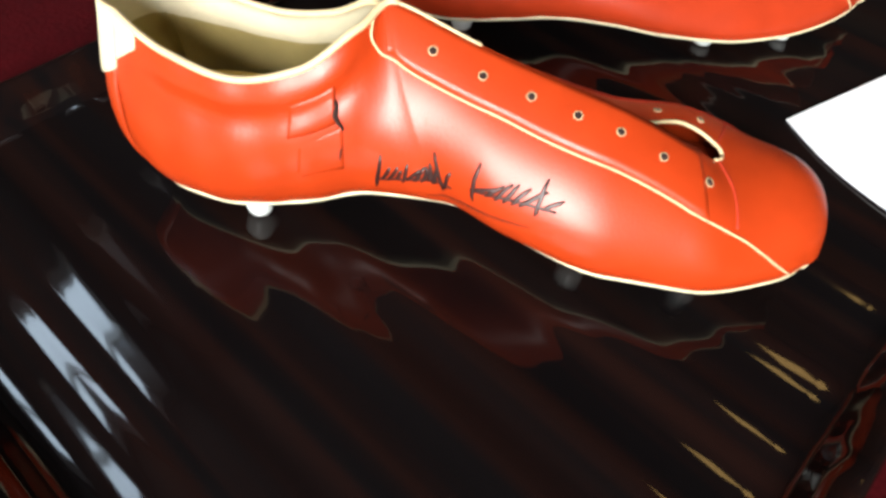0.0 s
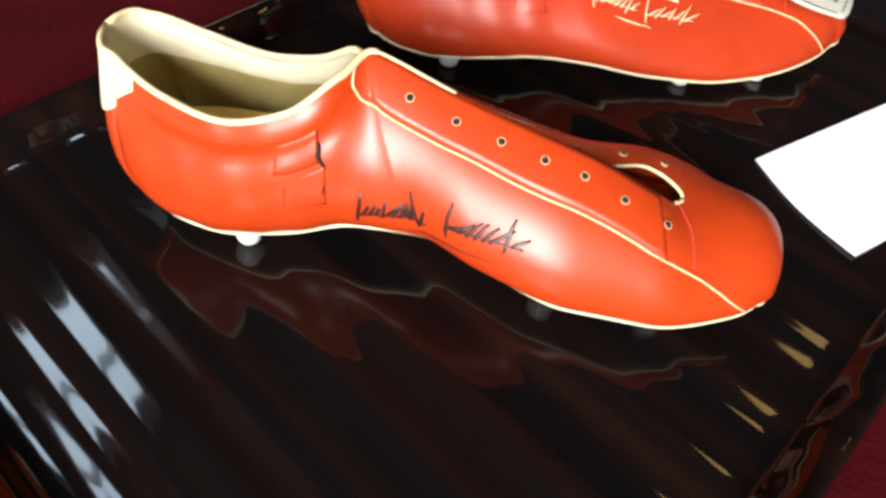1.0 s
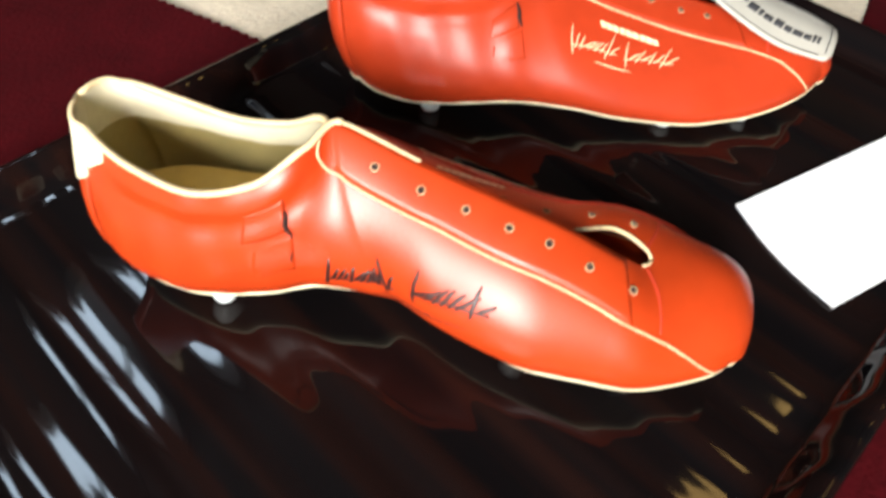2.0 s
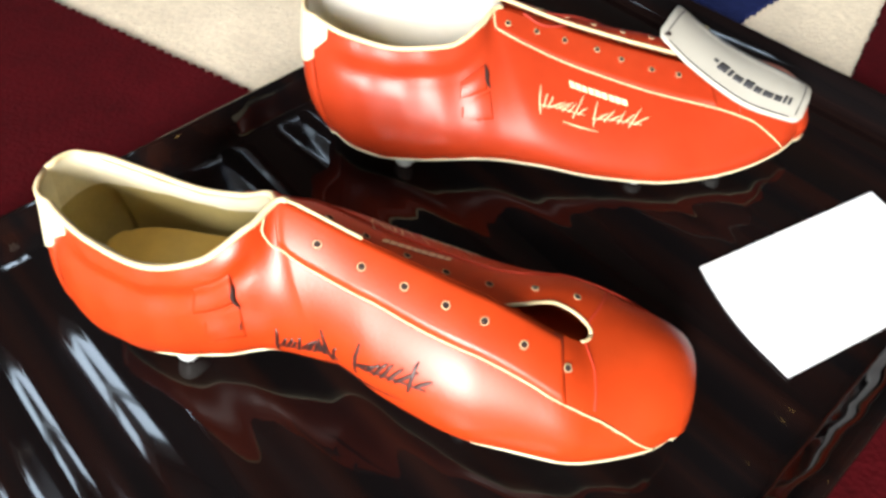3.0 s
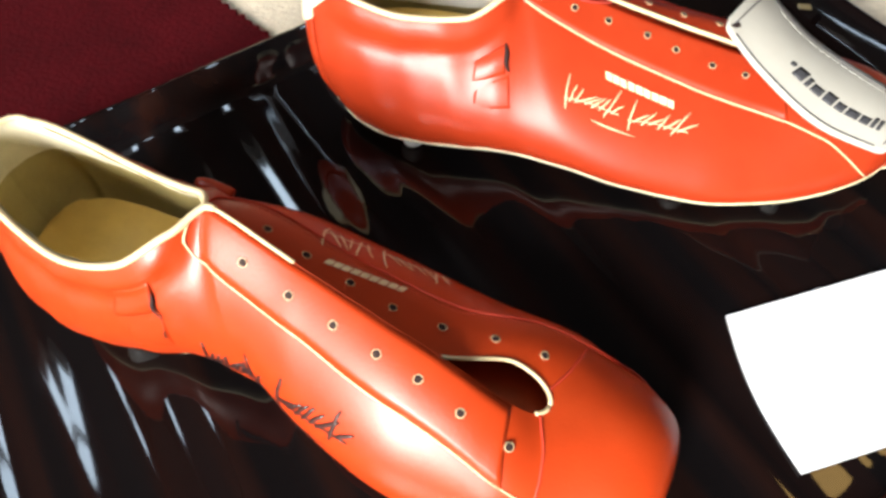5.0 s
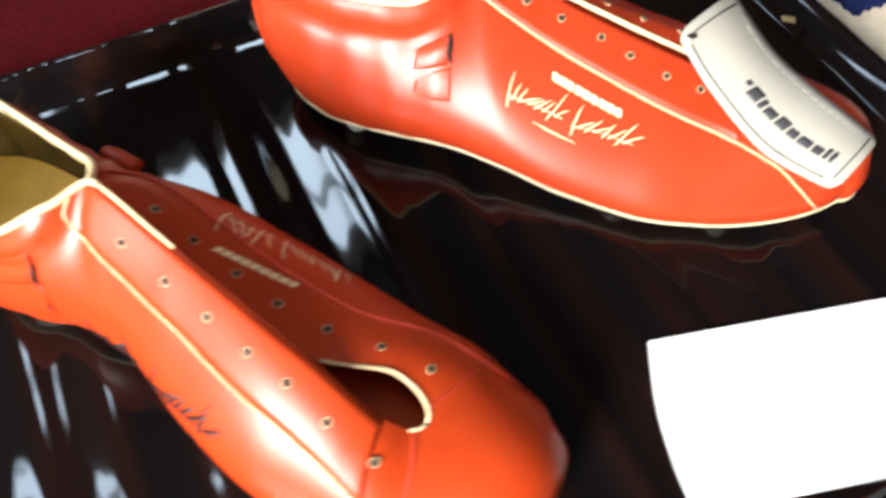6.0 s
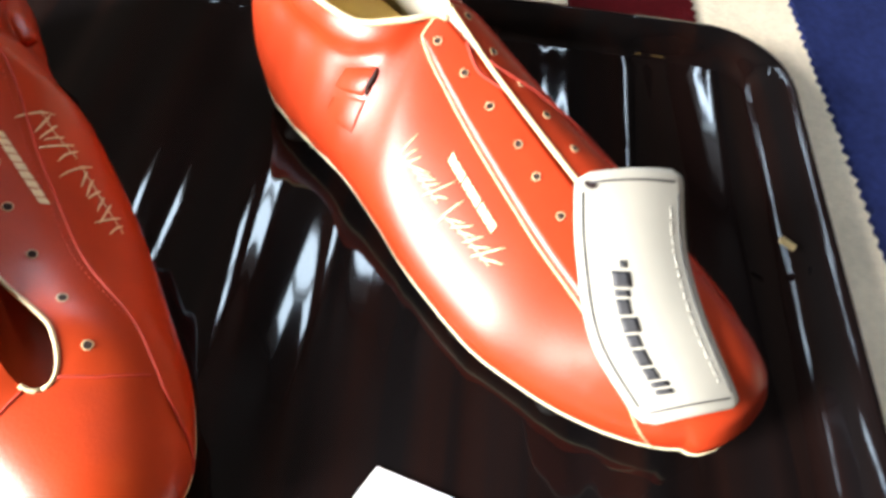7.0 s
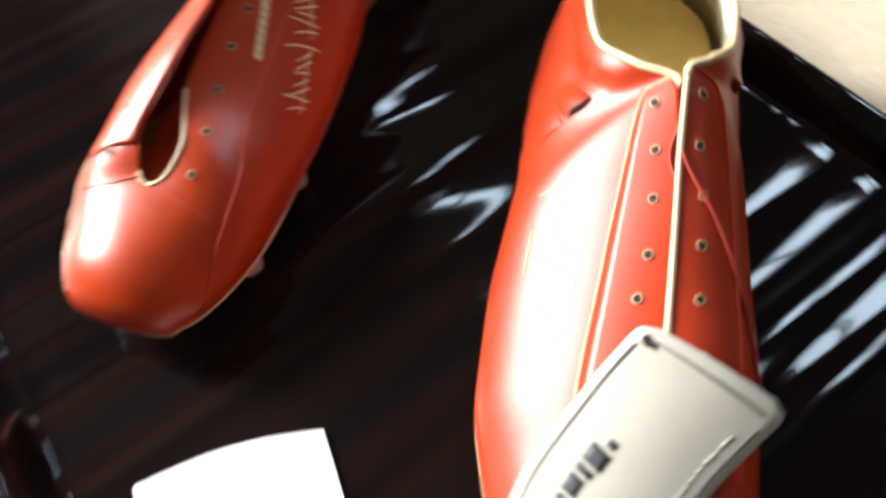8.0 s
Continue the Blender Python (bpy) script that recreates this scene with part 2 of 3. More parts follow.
def pq(p, q):
    """The cloth's own directions, turned 18 degrees from the world's."""
    return (0.951 * p + 0.309 * q, -0.309 * p + 0.951 * q)


def diagonal(a, n):
    """a runs along the narrow diagonal stripe, n across it."""
    return (-0.866 * a + 0.5 * n, 0.5 * a + 0.866 * n)


jag_polygon("red_cross_bar", [pq(-0.62, 0.112), pq(0.72, 0.112), pq(0.72, 0.339), pq(-0.62, 0.339)], CZ, 0.006, RUGRED, cloth)
jag_polygon("red_cross_bar", [pq(0.102, 0.342), pq(0.33, 0.342), pq(0.33, 1.02), pq(0.102, 1.02)], CZ, 0.006, RUGRED, cloth)
jag_polygon("red_diagonal", [diagonal(0.06, 0.446), diagonal(0.75, 0.446), diagonal(0.75, 0.526), diagonal(0.06, 0.526)], CZ, 0.006, RUGRED, cloth)
jag_polygon("blue_field", [(0.20, 0.575), (0.46, 0.96), (0.10, 1.20), (-0.42, 0.925)], CZ, 0.006, RUGBLUE, cloth)

# ---- tray ----
TA = radians(-32.8)
TU, TV = Vector((math.cos(TA), math.sin(TA), 0)), Vector((-math.sin(TA), math.cos(TA), 0))
U0, U1, V0, V1 = -0.272, 0.070, 0.004, 0.530


def tray_ring(inset, z, radius, n=10):
    """A rounded rectangle in the tray's plane, grown outwards by inset."""
    pts = []
    u0, u1, v0, v1, r = U0 - inset, U1 + inset, V0 - inset, V1 + inset, radius + inset
    for cu, cv, a0 in ((u1 - r, v1 - r, 0), (u0 + r, v1 - r, 90), (u0 + r, v0 + r, 180), (u1 - r, v0 + r, 270)):
        for i in range(n + 1):
            a = radians(a0 + 90 * i / n)
            p = TU * (cu + r * math.cos(a)) + TV * (cv + r * math.sin(a))
            pts.append((p.x, p.y, z))
    return pts


def tray():
    ob = new("tray")
    tagged(ob, "glossy black-brown lacquered tray with a raised rounded rim", "tray")
    prof = [(-0.012, 0.0), (-0.004, 0.0), (-0.001, 0.0006), (0.001, 0.0024), (0.004, 0.0065), (0.008, 0.0105), (0.0115, 0.0130), (0.014, 0.0142), (0.0165, 0.0138), (0.0178, 0.0120), (0.0178, 0.0095), (0.016, 0.005), (0.0125, 0.0), (0.006, -0.006), (0.0, -0.008)]
    rings = [tray_ring(a, z, 0.030) for a, z in prof]
    verts, n = [q for r in rings for q in r], len(rings[0])
    mesh_ob("rim", verts, grid_faces(len(rings), n, closed=True), LACQUER, ob)
    base = tray_ring(-0.012, 0.0, 0.030)
    under = tray_ring(0.0, -0.008, 0.030)
    mesh_ob("panel", base, [tuple(range(n))], LACQUER, ob)
    mesh_ob("underside", under, [tuple(range(n))], LACQUER, ob)
    return ob


tray()


def card(name, pts, mat, parent=None, thick=0.0006):
    """A closed flat outline with a little thickness, lying along its own points."""
    n = len(pts)
    verts = [Vector(p) for p in pts] + [Vector(p) - Vector((0, 0, thick)) for p in pts]
    faces = [tuple(range(n)), tuple(range(2 * n - 1, n - 1, -1))] + [(i, (i + 1) % n, n + (i + 1) % n, n + i) for i in range(n)]
    return mesh_ob(name, verts, faces, mat, parent, smooth=False)


# ---- football boots ----
SK = list(range(13))
H1 = [0.35, 0.35, 0.35, 0.35, 0.32, 0.27, 0.24, 0.26, 0.31, 0.36, 0.43, 0.52, 0.58]
B2 = [0.005, 0.005, 0.004, 0.004, 0.006, 0.011, 0.015, 0.017, 0.020, 0.021, 0.022, 0.022, 0.022]
H2 = [0.35, 0.35, 0.35, 0.35, 0.34, 0.22, 0.12, 0.09, 0.06, 0.04, 0.02, 0.0, 0.0]


class Last:
    """The shape of one boot: a feather line F round the sole, a top line T (collar, throat, toe ridge), and rounded walls between."""

    def __init__(self, fx, near, far, fz, tx, tz, centre, gap, lean, b1, far_inset=(0,) * 13, far_round=(0,) * 13, far_rise=(0,) * 13):
        q = np.linspace(0, 12, 1201)
        table = lambda ys: pchip(SK, ys, q)  # noqa: E731
        self.fx, self.fz, self.fy = table(fx), table(fz), {-1: table(near), 1: table(far)}
        self.tx, self.tz, self.cy, self.g = table(tx), table(tz), table(centre), table(gap)
        self.h1, self.h2, self.b1, self.b2 = table(H1), table(H2), table(b1), table(B2)
        heel, toe, end = q <= 1, q >= 11, (q > 9) & (q <= 10)
        for y in self.fy.values():
            y[heel] = y[0] + (y[100] - y[0]) * np.sqrt(1 - (1 - q[heel]) ** 2)
            y[toe] = y[1200] + (y[1100] - y[1200]) * np.sqrt(1 - (q[toe] - 11) ** 2)
        self.g[heel] = gap[1] * np.sqrt(1 - (1 - q[heel]) ** 2)
        self.g[end] = gap[9] * np.sqrt(1 - (q[end] - 9) ** 2)
        self.found, self.tilt = {}, table(lean)
        self.inset, self.round, self.rise = table(far_inset), table(far_round), table(far_rise)

    def feather(self, side, s):
        i = int(round(min(max(s, 0.0), 12.0) * 100))
        return np.array([self.fx[i], self.fy[side][i], self.fz[i]])

    def top(self, side, s):
        i = int(round(min(max(s, 0.0), 12.0) * 100))
        pull = self.inset[i] if side > 0 else 0.0
        return np.array([self.tx[i], self.cy[i] + side * self.g[i] - pull, self.tz[i] + side * self.tilt[i] - 0.7 * pull])

    def point(self, side, s, k):
        s = min(max(s, 0.0), 12.0)
        i = int(round(s * 100))
        f, t = self.feather(side, s), self.top(side, s)
        d = self.feather(side, s + 0.06) - self.feather(side, s - 0.06)
        out = np.array([d[1], -d[0], 0.0]) * -side
        out = out / max(1e-9, np.linalg.norm(out))
        if s < 0.5:
            out = out * (s / 0.5) + np.array([-1.0, 0, 0]) * (1 - s / 0.5)
        if s > 11.5:
            out = out * (12 - s) / 0.5 + np.array([1.0, 0, 0]) * (s - 11.5) / 0.5
        out = out / max(1e-9, np.linalg.norm(out))
        h = t[2] - f[2]
        b2 = min(self.b2[i], max(0.002, math.hypot(t[0] - f[0], t[1] - f[1]) * 0.8)) if s > 6 else self.b2[i]
        c1 = f + out * self.b1[i] + np.array([0, 0, h * self.h1[i]])
        if side > 0:
            b2 += self.round[i]
        c2 = t + out * b2 - np.array([0, 0, h * self.h2[i] - (self.rise[i] if side > 0 else 0.0)])
        q = 1 - k
        p = q**3 * f + 3 * q * q * k * c1 + 3 * q * k * k * c2 + k**3 * t
        roll = max(0.0, min(1.0, (s - 1.4) / 0.8)) * max(0.0, min(1.0, (5.6 - s) / 0.8))
        d = roll * (0.0020 * math.exp(-(((k - 0.89) / 0.06) ** 2)) - 0.0016 * math.exp(-(((k - 0.74) / 0.06) ** 2)))
        d += 0.0003 * math.sin(p[0] * 310 + 5 * k) * roll
        return p + out * d

    def normal(self, side, s, k):
        e = 0.03
        a = self.point(side, s + e, k) - self.point(side, s - e, k)
        b = self.point(side, s, min(1, k + e)) - self.point(side, s, max(0, k - e))
        n = np.cross(a, b) * -side
        return n / max(1e-12, np.linalg.norm(n))

    def find(self, side, x, y, z):
        """The surface coordinates nearest to a place."""
        if side not in self.found:
            ss, kk = np.arange(0.2, 11.9, 0.06), np.arange(0.04, 1.0, 0.025)
            self.found[side] = (np.array([[s, k] for s in ss for k in kk]), np.array([self.point(side, s, k) for s in ss for k in kk]))
        at, places = self.found[side]
        return tuple(at[np.argmin(((places - (x, y, z)) ** 2).sum(1))])

    def on(self, side, s, k, lift=0.0):
        return Vector(self.point(side, s, k) + self.normal(side, s, k) * lift)


def patch(last, side, s0, s1, k0, k1, lift, thick, ns=14, nk=8):
    """A piece of the upper between two stations and two heights, raised by lift, with its edges closed."""
    verts, faces = [], []
    for layer in (lift, lift - thick):
        for s in np.linspace(s0, s1, ns):
            for k in np.linspace(k0(s) if callable(k0) else k0, k1(s) if callable(k1) else k1, nk):
                verts.append(last.on(side, s, k, layer))
    n = ns * nk
    faces = grid_faces(ns, nk) + grid_faces(ns, nk, base=n)
    rim = [i * nk for i in range(ns)] + [(ns - 1) * nk + j for j in range(1, nk)] + [i * nk + nk - 1 for i in range(ns - 2, -1, -1)] + [j for j in range(nk - 2, 0, -1)]
    faces += [(rim[i], rim[(i + 1) % len(rim)], n + rim[(i + 1) % len(rim)], n + rim[i]) for i in range(len(rim))]
    return verts, faces


def line_on(last, side, knots, n, lift):
    """Points along a line drawn on the upper, through knots (s, k)."""
    q = np.linspace(0, len(knots) - 1, n)
    ss = pchip(range(len(knots)), [a for a, _ in knots], q)
    kk = pchip(range(len(knots)), [b for _, b in knots], q)
    return [last.on(side, s, k, lift) for s, k in zip(ss, kk)], [last.normal(side, s, k) for s, k in zip(ss, kk)]


def stitches(last, side, knots, n, parent):
    """A row of short stitches pressed into the leather."""
    pts, ups = line_on(last, side, knots, 2 * n, 0.0)
    verts, faces = [], []
    for i in range(0, 2 * n - 1, 2):
        a, b = pts[i], pts[i].lerp(pts[i + 1], 0.9)
        v, f = tube([a, b], 0.00028, 5, up=[ups[i], ups[i]])
        faces += [tuple(x + len(verts) for x in g) for g in f]
        verts += v
    mesh_ob("stitching", verts, faces, SEAM, parent)


def strokes(name, last, side, words, mat, parent, seed, width):
    """Plain slanted bars along a line on the upper, in place of handwriting: words of (start, end, bars, height)."""
    rnd = random.Random(seed)
    for (s0, k0), (s1, k1), n, tall in words:
        for i in range(n):
            u = (i + 0.5) / n
            s, k = s0 + (s1 - s0) * u, k0 + (k1 - k0) * u - tall * 0.12
            h = tall * (1.0 if i in (0, n - 2) else rnd.uniform(0.30, 0.62))
            lean = 0.13 * rnd.uniform(0.7, 1.5)
            lo = 0.40 if i in (0, n - 1) else 0.30
            ends = ((s - lean * 0.5, k - h * lo), (s, k), (s + lean, k + h * 0.6))
            pts, ups = line_on(last, side, ends, 7, 0.00022)
            mesh_ob(name, *tube(pts, [width * w for w in (0.5, 0.9, 1, 1, 1, 0.9, 0.5)], 6, flat=0.3, up=ups), mat, parent)
        a, c = ((s0, k0 - tall * 0.22), (s1, k1 - tall * 0.22))
        pts, ups = line_on(last, side, (a, ((a[0] + c[0]) / 2, (a[1] + c[1]) / 2 + 0.01), c), 16, 0.00018)
        mesh_ob(name, *tube(pts, width * 0.6, 6, flat=0.3, up=ups), mat, parent)


def bar_row(name, last, side, a, b, n, tall, mat, parent):
    """A printed bar, broken into n upright blocks."""
    for i in range(n):
        u0, u1 = (i + 0.06) / n, (i + 0.92) / n
        sa, ka = a[0] + (b[0] - a[0]) * u0, a[1] + (b[1] - a[1]) * u0
        sb, kb = a[0] + (b[0] - a[0]) * u1, a[1] + (b[1] - a[1]) * u1
        q = [last.on(side, x, y, 0.0003) for x, y in ((sa, ka - tall / 2), (sb, kb - tall / 2), (sb, kb + tall / 2), (sa, ka + tall / 2))]
        mesh_ob(name, q, [(0, 1, 2, 3)], mat, parent, smooth=False)


def strap(last, side, s0, s1, k0, k1, lift, parent, name="ankle_strap", leather=RED):
    """A raised leather piece, highest in its middle."""
    verts = []
    ns, nk = 14, 9
    for layer in (1, 0):
        for i, s in enumerate(np.linspace(s0, s1, ns)):
            for j, k in enumerate(np.linspace(k0, k1, nk)):
                e = math.sin(math.pi * (0.06 + 0.88 * j / (nk - 1))) * (0.35 + 0.65 * i / (ns - 1))
                verts.append(last.on(side, s, k, (lift * e - 0.0002) if layer else -0.0010))
    n = ns * nk
    rim = [i * nk for i in range(ns)] + [(ns - 1) * nk + j for j in range(1, nk)] + [i * nk + nk - 1 for i in range(ns - 2, -1, -1)] + [j for j in range(nk - 2, 0, -1)]
    faces = grid_faces(ns, nk) + grid_faces(ns, nk, base=n) + [(rim[i], rim[(i + 1) % len(rim)], n + rim[(i + 1) % len(rim)], n + rim[i]) for i in range(len(rim))]
    return mesh_ob(name, verts, faces, leather, parent)


def mark(name, last, side, knots, width, mat, parent, n=14, lift=0.0006):
    pts, ups = line_on(last, side, knots, n, lift)
    r = [width * math.sin(math.pi * (0.08 + 0.84 * i / (n - 1))) for i in range(n)]
    return mesh_ob(name, *tube(pts, r, 6, flat=0.4, up=ups), mat, parent)


def boot(m, last, eyelets, piping, label, leather, collar):
    root = new("football_boot")
    root.matrix_world = m
    tagged(root, label, "football boot", "pair of football boots")
    nk = 20
    stations = np.concatenate([np.linspace(0, 6, 49), np.linspace(6, 12, 57)[1:]])
    verts, faces = [], []
    for side in (-1, 1):
        faces += grid_faces(len(stations), nk, base=len(verts))
        verts += [last.point(side, s, k) for s in stations for k in np.linspace(0, 1, nk)]
    upper = mesh_ob("upper", verts, faces, leather, root)
    bm = bmesh.new()
    bm.from_mesh(upper.data)
    soft = [v for v in bm.verts if v.co.x > 0.243 and v.co.z > 0.024 and not v.is_boundary]
    for _ in range(14):
        bmesh.ops.smooth_vert(bm, verts=soft, factor=0.5, use_axis_x=True, use_axis_y=True, use_axis_z=True)
    # a smooth dome over the toe
    bm.normal_update()
    dome = [v for v in bm.verts if v.co.x > 0.236 and abs(v.normal.z) > 0.40 and v.co.z > 0.026 and not v.is_boundary]
    at = np.array([v.co for v in dome])
    x, y = (at[:, 0] - 0.26) / 0.03, at[:, 1] / 0.03
    terms = np.stack([x**i * y**j for i in range(5) for j in range(5 - i)], 1)
    fitted = terms @ np.linalg.lstsq(terms, at[:, 2], rcond=None)[0]
    for v, z in zip(dome, fitted):
        w = min(1.0, (v.co.x - 0.236) / 0.012) * min(1.0, (abs(v.normal.z) - 0.40) / 0.15)
        v.co.z += (z - v.co.z) * w
    bm.to_mesh(upper.data)
    bm.free()
    # lining inside the collar
    for side in (-1, 1):
        verts = []
        st = np.linspace(0, 5.9, 36)
        for s in st:
            w = last.cy[int(s * 100)]
            for k in np.linspace(0, 1, 9):
                p = last.point(side, s, 1 - 0.86 * k)
                inward = np.array([0.0, w - p[1], 0.0])
                inward[0] = (0.05 - p[0]) if s < 1.2 else 0
                ln = max(1e-6, np.linalg.norm(inward))
                verts.append(p + inward / ln * min(0.0022, ln * 0.5))
        rows = [verts[i * 9:i * 9 + 9] for i in range(len(st))]
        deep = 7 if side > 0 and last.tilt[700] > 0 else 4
        mesh_ob("lining", [v for q in rows for v in q[:deep]], grid_faces(len(st), deep), collar, root, "pale collar lining")
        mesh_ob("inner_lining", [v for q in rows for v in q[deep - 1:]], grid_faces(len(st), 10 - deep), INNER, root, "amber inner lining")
    # insole
    st = np.linspace(0, 6.4, 40)
    verts = []
    for s in st:
        a, b = last.feather(-1, s), last.feather(1, s)
        for j in np.linspace(0.06 + 0.16 * max(0.0, s - 3.4) / 3, 0.94 - 0.10 * max(0.0, s - 3.4) / 3, 9):
            p = a + (b - a) * j
            verts.append((p[0], p[1], p[2] + 0.020 + 0.004 * (2 * j - 1) ** 2))
    mesh_ob("insole", verts, grid_faces(len(st), 9), INSOLE, root, "amber tan insole")
    # sole with its pale edge
    outline = [last.feather(-1, s) for s in np.linspace(0, 12, 61)] + [last.feather(1, s) for s in np.linspace(12, 0, 61)][1:-1]
    verts, n = [], len(outline)
    for grow, dz in ((-0.006, 0.0004), (0.0001, 0.0003), (0.0005, 0.0), (0.0005, -0.0007), (0.0001, -0.0015), (-0.004, -0.0024)):
        for i, p in enumerate(outline):
            d = outline[(i + 1) % n] - outline[i - 1]
            o = np.array([d[1], -d[0], 0])
            o = o / max(1e-9, np.linalg.norm(o))
            verts.append(p + o * grow + np.array([0, 0, dz]))
    faces = grid_faces(6, n, closed=True) + [tuple(range(5 * n, 6 * n)), tuple(range(n))]
    mesh_ob("sole", verts, faces, WELT, root, "cream sole edge")
    # studs
    ball = 0.018 if last.tilt[700] < 0 else 0.010
    for s, side, inset in ((3.3, -1, 0.008), (3.3, 1, 0.009), (7.75, -1, ball), (7.75, 1, 0.010), (9.2, -1, ball), (9.2, 1, 0.010)):
        f = last.feather(side, s)
        y = f[1] - side * inset
        prof = [(0.0066, f[2] - 0.002), (0.0064, f[2] * 0.55), (0.0058, f[2] * 0.25), (0.0052, 0.0008), (0.0040, 0.0)]
        sv = [(f[0] + r * math.cos(2 * math.pi * a / 14), y + r * math.sin(2 * math.pi * a / 14), z) for r, z in prof for a in range(14)]
        mesh_ob("stud", sv, grid_faces(5, 14, closed=True) + [tuple(range(14)), tuple(range(56, 70))], STUD, root)
    # collar binding and throat edging
    for side in (-1, 1):
        pts = [Vector(last.top(side, s)) for s in np.linspace(0.0, 6.1, 60)]
        mesh_ob("collar_binding", *tube(pts, [0.0014 - 0.0003 * max(0.0, 1 - s / 1.2) for s in np.linspace(0.0, 6.1, 60)], 10), PIPING, root)
        if last.tilt[700] < 0 and side < 0:
            runs = [np.linspace(6.1, 6.9, 20), np.linspace(9.75, 10, 8)]
        elif last.tilt[700] < 0:
            runs = [np.concatenate([np.linspace(8.2, 9, 30), np.linspace(9.05, 10, 20)])]
        else:
            runs = [np.concatenate([np.linspace(6.1 if side > 0 else 8.9, 9, 30), np.linspace(9.05, 10, 16)])]
        for run in runs:
            mesh_ob("throat_edging", *tube([Vector(last.top(side, s)) for s in run], 0.0008 if last.tilt[700] < 0 else 0.0011, 6), PIPING, root)
    # heel patch
    for side in (-1, 1):
        low = lambda s: 0.60 + 0.30 * (s / 1.5) ** 2  # noqa: E731
        mesh_ob("heel_patch", *patch(last, side, 0.0, 1.5, low, 1.0, 0.0010, 0.0016, 18, 8), CREAM, root, "cream padded heel patch")
    # piping seam on one side, plain stitched seam on the other
    for side in (-1, 1):
        pts, ups = line_on(last, side, piping, 70, 0.0002)
        if side < 0:
            thick = 0.0007 if last.tilt[700] < 0 else 0.0004
            ks, kk = [a for a, _ in piping[2:-1]], [b for _, b in piping[2:-1]]
            edge_at = lambda s: float(pchip(ks, kk, s)[0]) + 0.006  # noqa: E731
            mesh_ob("facing", *patch(last, side, 5.8, 9.2, edge_at, 0.985, thick, thick + 0.0004, 60, 8), leather, root, "smooth red leather lace facing")
            mesh_ob("piping", *tube(pts, 0.00045, 6, up=ups), PIPING, root, "cream piping along the seam")
        else:
            mesh_ob("seam", *tube(pts, 0.0006, 6, up=ups), SEAM, root)
        pts, ups = line_on(last, side, [(9.85, 0.99), (9.85, 0.85), (9.75, 0.70), (9.62, 0.55)], 24, 0.0)
        mesh_ob("toe_seam", *tube(pts, 0.0005, 6, up=ups), SEAM, root)
        stitches(last, side, [(a - 0.02, min(0.99, b + 0.035)) for a, b in piping[2:-2]], 60, root)
    # eyelets
    for side in (-1, 1):
        for s, k in eyelets[side]:
            c, nrm = last.on(side, s, k, 0.0007 if side < 0 else 0.0), Vector(last.normal(side, s, k))
            rot = nrm.to_track_quat("Z", "Y").to_matrix().to_4x4()
            ring = [(0.0016, -0.0001), (0.0018, 0.0002), (0.0016, 0.0003), (0.0014, 0.0002), (0.0012, -0.0004)]
            rv = [(r * math.cos(2 * math.pi * a / 16), r * math.sin(2 * math.pi * a / 16), h) for r, h in ring for a in range(16)]
            eye = mesh_ob("eyelet", moved(rv, Matrix.Translation(c) @ rot), grid_faces(5, 16, closed=True), PIPING, root)
            hv = [(0.0015 * math.cos(2 * math.pi * a / 16), 0.0015 * math.sin(2 * math.pi * a / 16), 0.00025) for a in range(16)]
            mesh_ob("hole", moved(hv, Matrix.Translation(c) @ rot), [tuple(range(16))], HOLE, eye)
    return root


BOOT1 = Last(
    [0.006, 0.014, 0.028, 0.048, 0.077, 0.105, 0.135, 0.165, 0.200, 0.232, 0.260, 0.278, 0.2855],
    [0.003, -0.017, -0.025, -0.028, -0.024, -0.016, -0.015, -0.026, -0.037, -0.037, -0.028, -0.015, 0.010],
    [0.003, 0.021, 0.028, 0.030, 0.030, 0.032, 0.037, 0.041, 0.046, 0.047, 0.042, 0.032, 0.010],
    [0.012, 0.012, 0.012, 0.012, 0.015, 0.019, 0.020, 0.018, 0.017, 0.017, 0.017, 0.017, 0.018],
    [-0.001, 0.009, 0.031, 0.056, 0.081, 0.098, 0.107, 0.145, 0.190, 0.222, 0.238, 0.252, 0.262],
    [0.085, 0.083, 0.076, 0.072, 0.078, 0.088, 0.0895, 0.0768, 0.0645, 0.056, 0.0485, 0.0468, 0.0425],
    [0.006, 0.006, 0.004, 0.003, 0.004, 0.007, 0.0095, 0.0057, 0.0025, 0.007, 0.007, 0.008, 0.010],
    [0.0, 0.0150, 0.023, 0.026, 0.023, 0.012, -0.0005, -0.0008, 0.0005, 0.008, 0.0, 0.0, 0.0],
    [0, 0, 0, 0, 0, 0, -0.0015, -0.0027, -0.0045, -0.002, 0, 0, 0],
    [0.017, 0.018, 0.017, 0.015, 0.014, 0.018, 0.026, 0.025, 0.013, 0.006, 0.006, 0.007, 0.007],
    [0, 0.0005, 0.002, 0.004, 0.005, 0.003, 0, 0, 0, 0, 0, 0, 0],
    [0, 0.001, 0.004, 0.007, 0.007, 0.005, 0.004, 0.006, 0.006, 0.002, 0, 0, 0],
)
